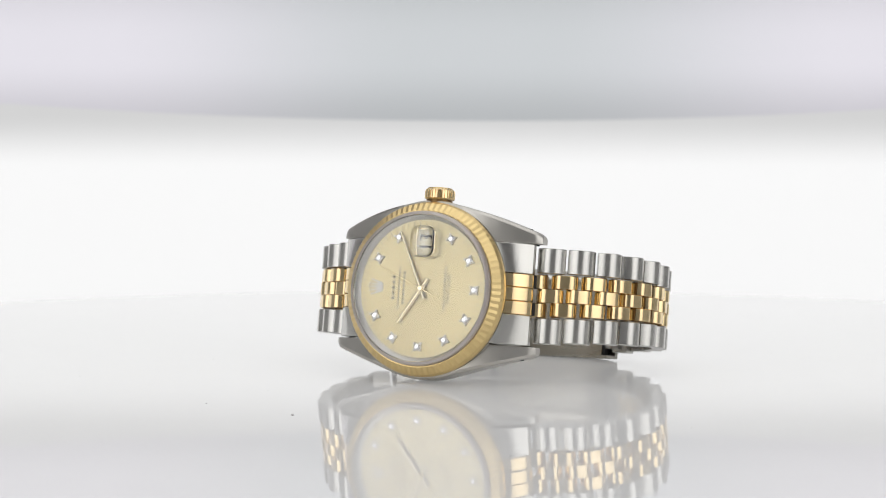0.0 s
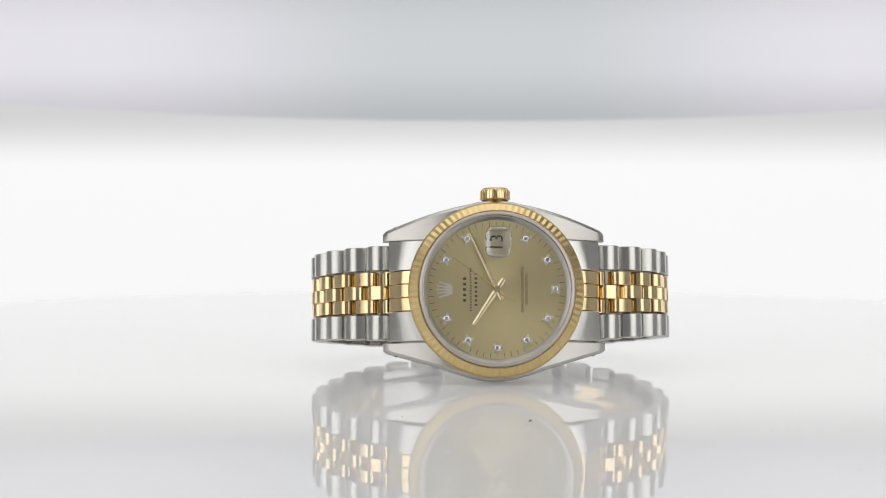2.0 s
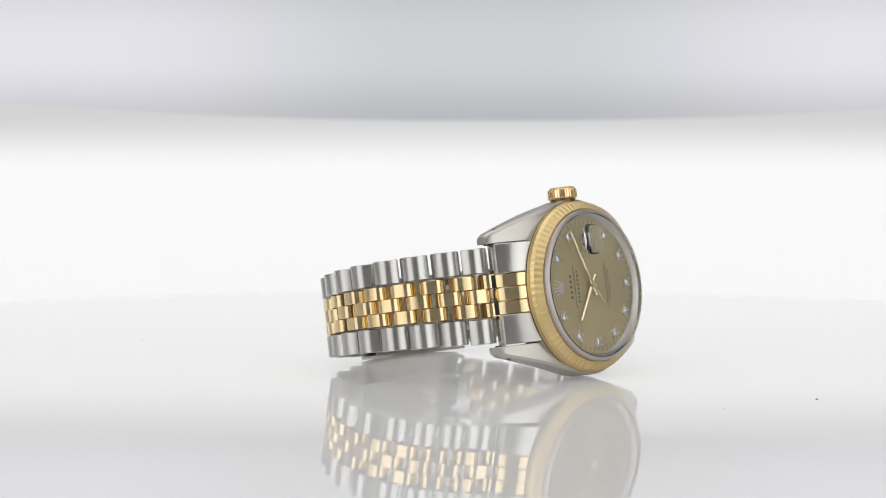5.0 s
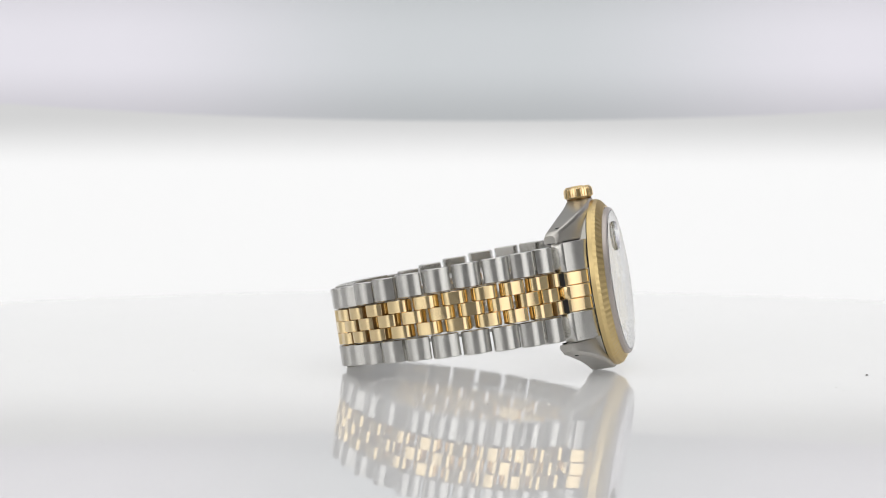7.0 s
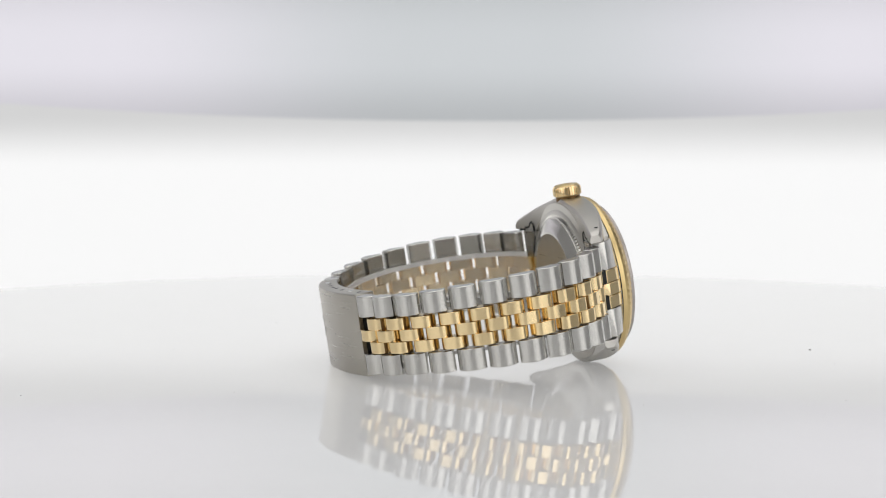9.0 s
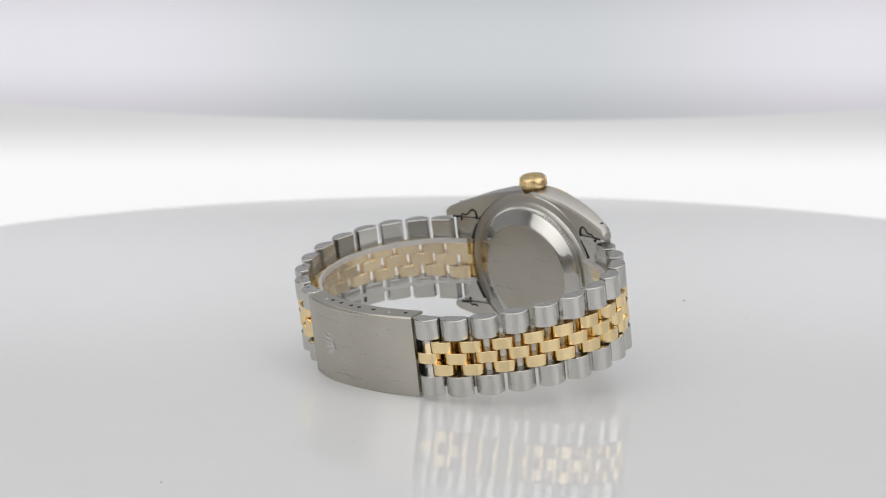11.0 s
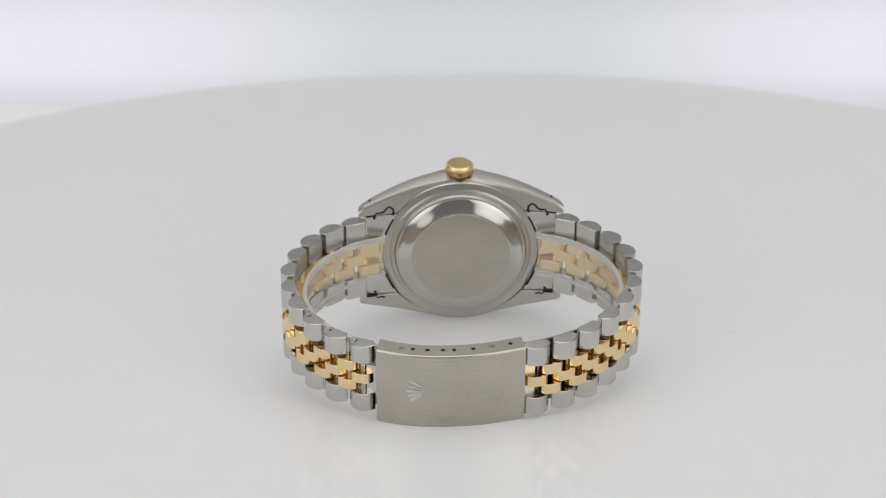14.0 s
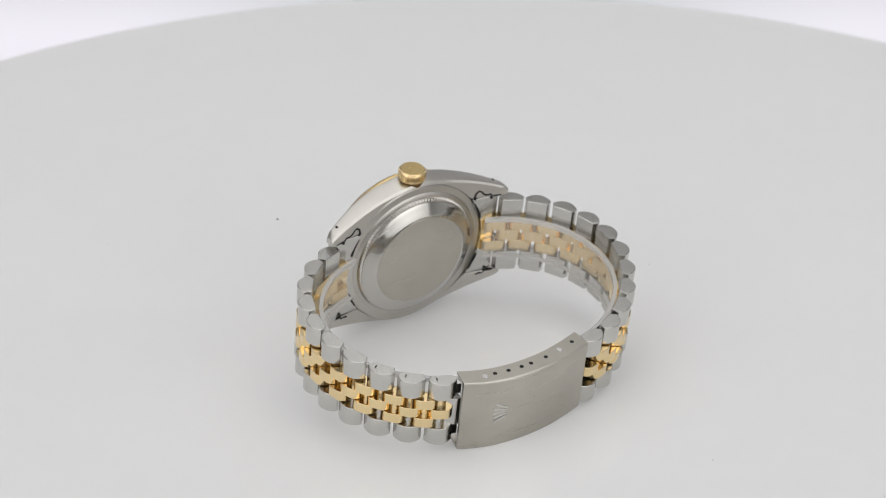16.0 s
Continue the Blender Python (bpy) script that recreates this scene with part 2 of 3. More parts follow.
def stand():
    bm = bmesh.new()
    disc(bm, 45, -690, -40, 48, bevel=2, axis="w")
    disc(bm, 160, -700, -690, 64, bevel=2, axis="w")
    tagged(part("turntable_stand", bm, FRAME_DARK), "black round pedestal under the turntable", "stand")


def dust():
    rng = random.Random(4)
    bm = bmesh.new()
    for r, a, s in [(80.6, -113.4, 0.34), (96.3, 70.5, 0.2), (76.9, -129.6, 0.14), (58.6, 167.1, 0.12)] + [(rng.uniform(50, 195), rng.uniform(0, 360), rng.uniform(0.05, 0.12)) for _ in range(28)]:
        x, y = r * math.cos(radians(a)), r * math.sin(radians(a))
        b = rng.uniform(0, 3)
        pts = [(math.cos(b + k * 1.047) * s * rng.uniform(0.6, 1.3), math.sin(b + k * 1.047) * s * rng.uniform(0.6, 1.3)) for k in range(6)]
        loft(bm, [[(x + p, y + q, 0) for p, q in pts], [(x + 0.5 * p, y + 0.5 * q, 0.6 * s) for p, q in pts]])
    return tagged(part("dust", bm, DUST), "scattered dark dust specks on the white plate", "dust", kind="stuff")


# ---- watch ----
# Millimetres from the dial's centre: u towards six o'clock, n out of the dial, w towards the crown. The mesh's y is -n.
SEAT = Matrix.Translation(Vector((-10.51, -26.19, 18.55)) * MM) @ pose(0, 0, 0, 0, 0, -26.05) @ pose(0, 0, 0, -9.09)


def wpart(name, bm, mat, parent, label="", angle=35):
    bmesh.ops.scale(bm, vec=(1, -1, 1), verts=bm.verts)
    return part(name, bm, mat, parent, label, angle=angle)


def wo(u):
    """Half the case's height at u, along the lugs' outer edge."""
    u = abs(u)
    if u < 5.1:
        return math.sqrt(17.85 ** 2 - u * u)
    s = (u - 5.1) / 17.0
    return 17.10 - 5.1 * s ** 1.06


def case_front(u):
    s = max(0, abs(u) - 6) / 16
    return -1.35 - 5.0 * s ** 1.7


def case_back_edge(u):
    s = max(0, abs(u) - 7) / 15
    return -6.6 - 2.4 * s ** 1.5


def case(root):
    bm = bmesh.new()
    lathe(bm, [(13, -1.2), (17.0, -1.2), (17.25, -1.5), (17.25, -6.4), (16.9, -6.9), (13, -7.2)], 128)
    for sw in (1, -1):
        rings = []
        for k in range(61):
            u = -22.1 + 44.2 * k / 60
            bulge = math.sin(math.pi * min(1, max(0, (abs(u) - 5.1) / 17.0)))
            top, f, b = wo(u) + (0.35 if sw > 0 else -0.15) * bulge, case_front(u), case_back_edge(u)
            if abs(u) > 21.4:
                top -= 0.35 * ((abs(u) - 21.4) / 0.7) ** 2
                f -= 0.3 * ((abs(u) - 21.4) / 0.7) ** 2
            inner = 10.15 if abs(u) > 13.7 else math.sqrt(17.05 ** 2 - u * u)
            inner = min(inner, top - 0.5)
            c = 0.30
            rings.append([(u, f, sw * (inner + 0.1)), (u, f - 0.02, sw * (top - 2.2 * c)), (u, f - c, sw * (top - 0.5 * c)), (u, f - 2 * c, sw * top),
                          (u, b + 2.2 * c, sw * top), (u, b + c, sw * (top - 0.4 * c)), (u, b, sw * (top - 2 * c)), (u, b, sw * (inner + 0.1)), (u, b + 0.1, sw * inner), (u, f - 0.1, sw * inner)])
        loft(bm, rings)
    body = wpart("case", bm, STEEL_FACE, root, "brushed steel middle case with four lugs", angle=24)
    for su in (1, -1):
        for sw in (1, -1):
            bm = bmesh.new()
            disc(bm, 0.42, sw * (wo(19.5) - 0.6), sw * (wo(19.5) + (0.19 if sw > 0 else 0.0)), 16, (su * 19.5, -6.4), 0.01, axis="w")
            wpart("lug_hole", bm, SHADE_AND_PIT, body, "dark drilled lug hole")
            # dark strips for the gap's shade round end link tab and lobe, from behind
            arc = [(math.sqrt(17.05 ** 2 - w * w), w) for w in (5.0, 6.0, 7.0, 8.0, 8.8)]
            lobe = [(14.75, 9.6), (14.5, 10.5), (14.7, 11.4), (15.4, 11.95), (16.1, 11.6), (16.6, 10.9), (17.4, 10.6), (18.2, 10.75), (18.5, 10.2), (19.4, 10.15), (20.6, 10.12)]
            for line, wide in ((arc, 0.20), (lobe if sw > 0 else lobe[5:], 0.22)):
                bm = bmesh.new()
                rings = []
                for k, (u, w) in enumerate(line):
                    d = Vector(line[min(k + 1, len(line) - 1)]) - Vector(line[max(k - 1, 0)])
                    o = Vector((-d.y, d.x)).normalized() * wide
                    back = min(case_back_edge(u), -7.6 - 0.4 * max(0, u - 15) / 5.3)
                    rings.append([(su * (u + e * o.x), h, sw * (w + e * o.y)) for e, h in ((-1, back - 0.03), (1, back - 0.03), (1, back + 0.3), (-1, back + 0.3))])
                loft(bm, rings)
                wpart("tab_gap_shade", bm, SHADE_AND_PIT, body, "dark strip for the shade in a narrow gap")
            bm = bmesh.new()
            disc(bm, 0.32, -8.02, -7.6, 16, (su * 18.7, sw * 9.4), 0.02)
            wpart("spring_bar_hole", bm, SHADE_AND_PIT, body, "dark hole at the spring bar")
    # dark ring put in for the shadow below the bezel
    bm = bmesh.new()
    lathe(bm, [(16.9, -1.5), (17.3, -1.5), (17.3, -1.8), (16.9, -1.8)], 128)
    wpart("bezel_gap_shade", bm, SHADE_AND_PIT, body, "dark ring for the shade in the gap under the bezel")
    return body


def case_back(root):
    bm = bmesh.new()
    lathe(bm, [(12, -6.5), (15.4, -6.6), (15.5, -7.0), (15.0, -7.3), (14.2, -7.4), (12, -7.4)], 96)
    wpart("back_ring", bm, STEEL_FACE, root, "satin steel ring round the case back")
    bm = bmesh.new()
    lathe(bm, [(8, -7.0), (14.5, -7.0), (14.5, -7.65), (14.2, -8.0), (13.6, -8.1), (8, -8.1)], 480,
          wave=lambda k, i, r, h: (r - (0.30 if (i // 2) % 2 and k in (2, 3) else 0), h))
    wpart("coin_edge", bm, STEEL_SHEEN, root, "finely fluted opening ring of the case back")
    bm = bmesh.new()
    prof = [(13.75, -8.0), (13.72, -8.2), (13.6, -8.3), (12.9, -8.6), (12.0, -9.05), (11.2, -9.45), (10.85, -9.58), (10.7, -9.6)]
    rings = [[(r * math.cos(2 * math.pi * i / 96), h, r * math.sin(2 * math.pi * i / 96)) for i in range(96)] for r, h in prof]
    loft(bm, rings)
    wpart("back_dome", bm, STEEL_SHEEN, root, "polished domed shoulder of the case back")
    bm = bmesh.new()
    disc(bm, 10.75, -9.66, -9.3, 96, bevel=0.05)
    wpart("back_disc", bm, CLASP_STEEL, root, "plain satin steel case back centre")


def bezel(root):
    bm = bmesh.new()
    n = 84
    per = 6

    def cut(k, i, r, h):
        s = abs((i % per) / per - 0.5) * 2
        return (r, h - 0.10 * s) if k == 2 else (r - 0.09 * s, h - 0.11 * s) if k == 3 else (r, h)

    lathe(bm, [(15.3, -1.0), (15.35, 1.15), (15.6, 1.22), (17.05, 0.1), (17.35, -0.7), (17.3, -1.6), (15.3, -1.6)], n * per, wave=cut)
    return wpart("bezel", bm, GOLD_SATIN, root, "fluted yellow gold bezel", angle=10)


def crystal(root):
    bm = bmesh.new()
    lathe(bm, [(13.62, -0.05), (14.7, 1.0), (14.95, 1.05), (14.95, -0.05)], 96)
    wpart("rehaut", bm, STEEL_FACE, root, "satin steel inner flange")
    bm = bmesh.new()
    disc(bm, 14.58, 1.15, 2.25, 128, bevel=0.08)
    ringed = bmesh.new()
    lathe(ringed, [(14.62, 0.9), (15.3, 0.9), (15.3, 1.65), (15.2, 1.95), (14.85, 2.15), (14.62, 2.18)], 128)
    wpart("crystal_gasket", ringed, GASKET, root, "pale grey ring round the crystal")
    glass = wpart("crystal", bm, CRYSTAL, root, "clear flat sapphire crystal")
    glass.visible_shadow = False
    bm = bmesh.new()
    rings = []
    for s, h in ((1.0, 2.252), (0.97, 2.55), (0.9, 2.8), (0.7, 3.02), (0.4, 3.14), (0.1, 3.18)):
        ring = []
        for i in range(48):
            a = 2 * math.pi * i / 48
            c, d = math.cos(a), math.sin(a)
            ring.append((0.25 + 2.65 * s * math.copysign(abs(c) ** 0.55, c), h, 9.2 + 3.1 * s * math.copysign(abs(d) ** 0.55, d)))
        rings.append(ring)
    loft(bm, rings)
    lens = wpart("date_lens", bm, CRYSTAL, glass, "raised clear date magnifier", angle=60)
    lens.visible_shadow = False


def clock_dir(degrees):
    """(u, w) of a clock angle: 0 at twelve, 90 at three."""
    a = radians(degrees)
    return Vector((-math.cos(a), math.sin(a)))


def bar(bm, centre, along, length, width, h0, h1, tip=1.0):
    a = Vector(along).normalized()
    b = Vector((-a.y, a.x))
    c = Vector(centre)
    slab(bm, [tuple(c - a * length / 2 - b * width / 2), tuple(c + a * length / 2 - b * width * tip / 2), tuple(c + a * length / 2 + b * width * tip / 2), tuple(c - a * length / 2 + b * width / 2)], h0, h1)


def lettering(text, size, centre, h, name, mat, parent, stretch=1.0):
    """Raised print on the dial, upright when twelve is up."""
    curve = bpy.data.curves.new(name, "FONT")
    curve.body, curve.size, curve.align_x, curve.align_y, curve.extrude = text, size, "CENTER", "CENTER", 0.01
    curve.resolution_u = 3
    ob = bpy.data.objects.new(name, curve)
    mesh = bpy.data.meshes.new_from_object(ob)
    bm = bmesh.new()
    bm.from_mesh(mesh)
    for v in bm.verts:
        x, y, z = v.co
        v.co = (centre[0] - y, h + z, centre[1] + x * stretch)
    bpy.data.objects.remove(ob)
    return wpart(name, bm, mat, parent)


def dial(root):
    bm = bmesh.new()
    disc(bm, 13.75, -0.4, 0.0, 128, bevel=0.05)
    face = wpart("dial", bm, SUNRAY, root, "champagne sunray dial with diamond hour marks")
    face.name = "dial"
    for k in range(60):
        a = clock_dir(6 * k)
        bm = bmesh.new()
        bar(bm, a * 12.95, a, 0.95 if k % 5 else 0.6, 0.10, 0.0, 0.015)
        wpart("minute_mark", bm, MARK_INK, face)
    for hour in (1, 2, 4, 5, 6, 7, 8, 9, 10, 11):
        a = clock_dir(30 * hour)
        b = Vector((-a.y, a.x))
        c = a * 11.5
        bm = bmesh.new()
        slab(bm, [tuple(c + (a * x + b * y) * 0.78) for x, y in ((-1, -0.7), (-0.7, -1), (0.7, -1), (1, -0.7), (1, 0.7), (0.7, 1), (-0.7, 1), (-1, 0.7))], 0.0, 0.26)
        for x, y in ((-1, -1), (1, -1), (1, 1), (-1, 1)):
            disc(bm, 0.24, 0.0, 0.5, 10, tuple(c + (a * x + b * y) * 0.70), 0.07)
        mark = wpart("hour_mark", bm, PALE_GOLD, face, "square gold setting with a small diamond", angle=25)
        bm = bmesh.new()
        rows = []
        for r, h, o in ((0.74, 0.24, 0.0), (0.76, 0.34, 0.39), (0.60, 0.54, 0.0), (0.40, 0.62, 0.39)):
            rows.append([bm.verts.new((c.x + r * math.cos(2 * math.pi * i / 8 + o + hour), h, c.y + r * math.sin(2 * math.pi * i / 8 + o + hour))) for i in range(8)])
        for low, high, lean in zip(rows, rows[1:], (0, 1, 0)):
            for i in range(8):
                j = (i + 1) % 8
                if lean:
                    bm.faces.new((low[i], low[j], high[j]))
                    bm.faces.new((low[i], high[j], high[i]))
                else:
                    bm.faces.new((low[i], low[j], high[i]))
                    bm.faces.new((low[j], high[j], high[i]))
        bm.faces.new(rows[-1])
        bm.faces.new(rows[0])
        wpart("diamond", bm, DIAMOND, mark, "brilliant-cut diamond", angle=5)
        bm = bmesh.new()
        disc(bm, 0.2, 0.0, 0.06, 12, tuple(a * 13.15), 0.02)
        wpart("hour_dot", bm, DATE_WHITE, face)
    # emblem at twelve, five rays over a base
    bm = bmesh.new()
    for k in range(5):
        root_at, tip = Vector((-9.35, 0.42 * (k - 2))), Vector((-11.75 + 0.16 * (k - 2) ** 2, 0.72 * (k - 2)))
        bar(bm, (root_at + tip) / 2, tip - root_at, (tip - root_at).length, 0.50, 0.0, 0.18, 0.35)
        disc(bm, 0.22, 0.0, 0.26, 12, tuple(tip), 0.05)
    bar(bm, (-9.15, 0), (0, 1), 2.0, 0.5, 0.0, 0.2)
    bar(bm, (-8.85, 0), (0, 1), 1.5, 0.3, 0.0, 0.14)
    wpart("emblem", bm, PALE_GOLD, face, "applied gold emblem at twelve")
    for u, length, height, n in ((-6.35, 5.3, 1.0, 5), (-5.15, 8.7, 0.62, 16), (-4.1, 6.9, 0.85, 8)):
        bm = bmesh.new()
        for k in range(n):
            w = (k + 0.5) / n * length - length / 2
            bar(bm, (u, w), (0, 1), length / n * 0.46, height * 0.58, 0.0, 0.012)
        wpart("printed_line", bm, MARK_INK, face, "small black printed line")
    lettering("SUPERLATIVE CHRONOMETER", 0.78, (5.05, 0), 0.012, "printed_words", MARK_INK, face, 0.86)
    lettering("OFFICIALLY CERTIFIED", 0.74, (5.85, 0), 0.012, "printed_words", MARK_INK, face, 0.84)
    bm = bmesh.new()
    bar(bm, (0.25, 9.2), (1, 0), 3.5, 4.0, 0.0, 0.03)
    window = wpart("date_window", bm, DATE_WHITE, face, "pale champagne date window reading thirteen")
    lettering("13", 3.1, (0.2, 9.2), 0.045, "date_numerals", BLACK, window, 1.05)
    bm = bmesh.new()
    for c, along, ln in (((-1.6, 9.2), (0, 1), 4.3), ((2.1, 9.2), (0, 1), 4.3), ((0.25, 7.1), (1, 0), 3.5), ((0.25, 11.3), (1, 0), 3.5)):
        bar(bm, c, along, ln, 0.22, 0.0, 0.12)
    wpart("date_frame", bm, DIAL_GOLD, window, "thin gold frame")


def hand(root, name, degrees, length, tail, width, tip, h, mat, label):
    d = clock_dir(degrees)
    b = Vector((-d.y, d.x))
    bm = bmesh.new()
    outline = [d * -tail - b * width * 0.45, d * -tail + b * width * 0.45, b * width * 0.5, d * length * 0.97 + b * tip * 0.5, d * length, d * length * 0.97 - b * tip * 0.5, b * -width * 0.5]
    low = [(p.x, h, p.y) for p in outline]
    ridge = [(p.x - (p - d * p.dot(d)).x * 0.75, h + 0.18, p.y - (p - d * p.dot(d)).y * 0.75) for p in outline]
    loft(bm, [low, ridge])
    disc(bm, max(0.55, width * 0.7), h - 0.05, h + 0.2, 32, bevel=0.06)
    return wpart(name, bm, mat, root, label, angle=12)


def crown(root):
    bm = bmesh.new()
    lathe(bm, [(0.3, 16.5), (2.6, 16.5), (2.6, 18.3), (0.3, 18.3)], 48, (0.15, -4.05), "w")
    # the same darkened gold gives the dark band below the crown
    stem = wpart("crown_tube", bm, SHADED_GOLD, root, "gold crown tube")
    bm = bmesh.new()

    def flute(k, i, r, h):
        return (r - (0.17 if (i % 8) < 3 else 0.0), h) if k in (2, 3, 4) else (r, h)

    prof = [(0.2, 18.1), (2.7, 18.1), (3.05, 18.35), (3.05, 19.6), (2.95, 20.0), (2.62, 20.3), (2.4, 20.38)]
    lathe(bm, prof, 32 * 8, (0.15, -4.05), "w", wave=flute)
    wpart("crown", bm, GOLD, stem, "fluted gold winding crown", angle=28)
    bm = bmesh.new()
    disc(bm, 2.5, 20.1, 20.5, 48, (0.15, -4.05), 0.1, axis="w")
    for k in range(5):
        a = radians(90 + 26 * (k - 2))
        c = Vector((0.15 + 1.1 * math.cos(a), -4.05 - 0.5 + 1.3 * math.sin(a)))
        disc(bm, 0.3, 20.4, 20.62, 10, tuple(c), 0.05, axis="w")
    disc(bm, 0.8, 20.4, 20.6, 16, (0.15, -4.75), 0.05, axis="w")
    wpart("crown_cap", bm, GOLD_SATIN, stem, "matt gold crown cap with a raised emblem")


def end_link(root, su):
    def block(w0, w1, mat, name, label, drop=0.0):
        bm = bmesh.new()
        rings = []
        for w, inset in ((w0 + 0.03, 0.12), (w0 + 0.15, 0.0), (w1 - 0.15, 0.0), (w1 - 0.03, 0.12)):
            u0 = math.sqrt(17.15 ** 2 - w * w)
            prof = [(u0, -1.72 - drop)]
            for k in range(1, 7):
                s = k / 6
                prof.append((u0 + (20.9 - u0) * s, -1.72 - drop - 1.2 * s - 2.6 * s ** 2.2))
            prof += [(21.0, -6.2), (20.3, -8.0), (u0, -7.6)]
            rings.append([(su * (u - inset * 0.5), n - (inset if i < 8 else -inset), w) for i, (u, n) in enumerate(prof)])
        loft(bm, rings)
        wpart(name, bm, mat, root, label, angle=30)

    block(4.05, 9.95, STEEL, "end_link", "brushed steel end link")
    block(-9.95, -4.05, STEEL, "end_link", "brushed steel end link")
    for w0, w1, d in ((1.35, 4.0, 0.12), (-1.3, 1.3, 0.02), (-4.0, -1.35, 0.12)):
        block(w0, w1, GOLD, "centre_end_link", "polished gold end link", d)


def end_gap_shade(root, su):
    """Dark blocks for shade between gold end link and first links beside its middle."""
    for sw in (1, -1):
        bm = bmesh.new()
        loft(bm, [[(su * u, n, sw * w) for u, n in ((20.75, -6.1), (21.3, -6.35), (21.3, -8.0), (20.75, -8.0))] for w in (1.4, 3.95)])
        wpart("end_gap_shade", bm, SHADE_AND_PIT, root, "dark block for the shade beside the gold end link")


# the bracelet's outer crest as (u, n), from the lugs at twelve and at six towards the clasp
TWELVE = [(-20.6, -6.7), (-25.0, -8.6), (-29.2, -12.0), (-33.2, -16.8), (-35.9, -23.2), (-36.6, -29.8), (-35.2, -36.5), (-31.9, -43.0), (-26.6, -49.2), (-20.0, -54.0), (-14.0, -56.2), (-9.4, -57.1)]
SIX = [(20.6, -6.7), (25.4, -8.2), (30.2, -11.4), (34.6, -16.4), (37.6, -23.0), (38.7, -30.2), (37.6, -37.6), (34.6, -44.2), (29.8, -49.8), (24.8, -53.2), (18.8, -55.8)]
CLASP = [(19.6, -55.7), (15.6, -57.3), (11.0, -58.4), (5.5, -58.8), (0.0, -58.5), (-5.0, -57.6), (-9.9, -56.3)]


def sag(n):
    """How far the bracelet's middle line hangs under the dial's."""
    s = min(1, max(0, (-n - 20) / 38))
    return -0.9 * s * s


def link_mesh(length, width, depth, crown_h, power, ease=0.14):
    """A link: flat below, rounded across, its ends eased; x along the bracelet, y outwards, z across."""
    bm = bmesh.new()
    half = length / 2
    prof = [(-half * 0.78, -depth), (-half, -crown_h - 0.25)]
    for k in range(13):
        s = -1 + 2 * k / 12
        prof.append((half * s, -crown_h * abs(s) ** power))
    prof += [(half, -crown_h - 0.25), (half * 0.78, -depth)]
    rings = []
    for z, e in ((-width / 2, ease), (-width / 2 + ease * 0.85, 0.0), (width / 2 - ease * 0.85, 0.0), (width / 2, ease)):
        rings.append([(x * (1 - e / half), y - (e if y > -depth * 0.9 else -e), z) for x, y in prof])
    loft(bm, rings)
    bmesh.ops.scale(bm, vec=(MM, MM, MM), verts=bm.verts)
    bmesh.ops.recalc_face_normals(bm, faces=bm.faces)
    for f in bm.faces:
        f.smooth = True
    for e in bm.edges:
        if len(e.link_faces) == 2 and e.calc_face_angle(0) > radians(28):
            e.smooth = False
    mesh = bpy.data.meshes.new("link")
    bm.to_mesh(mesh)
    bm.free()
    return mesh


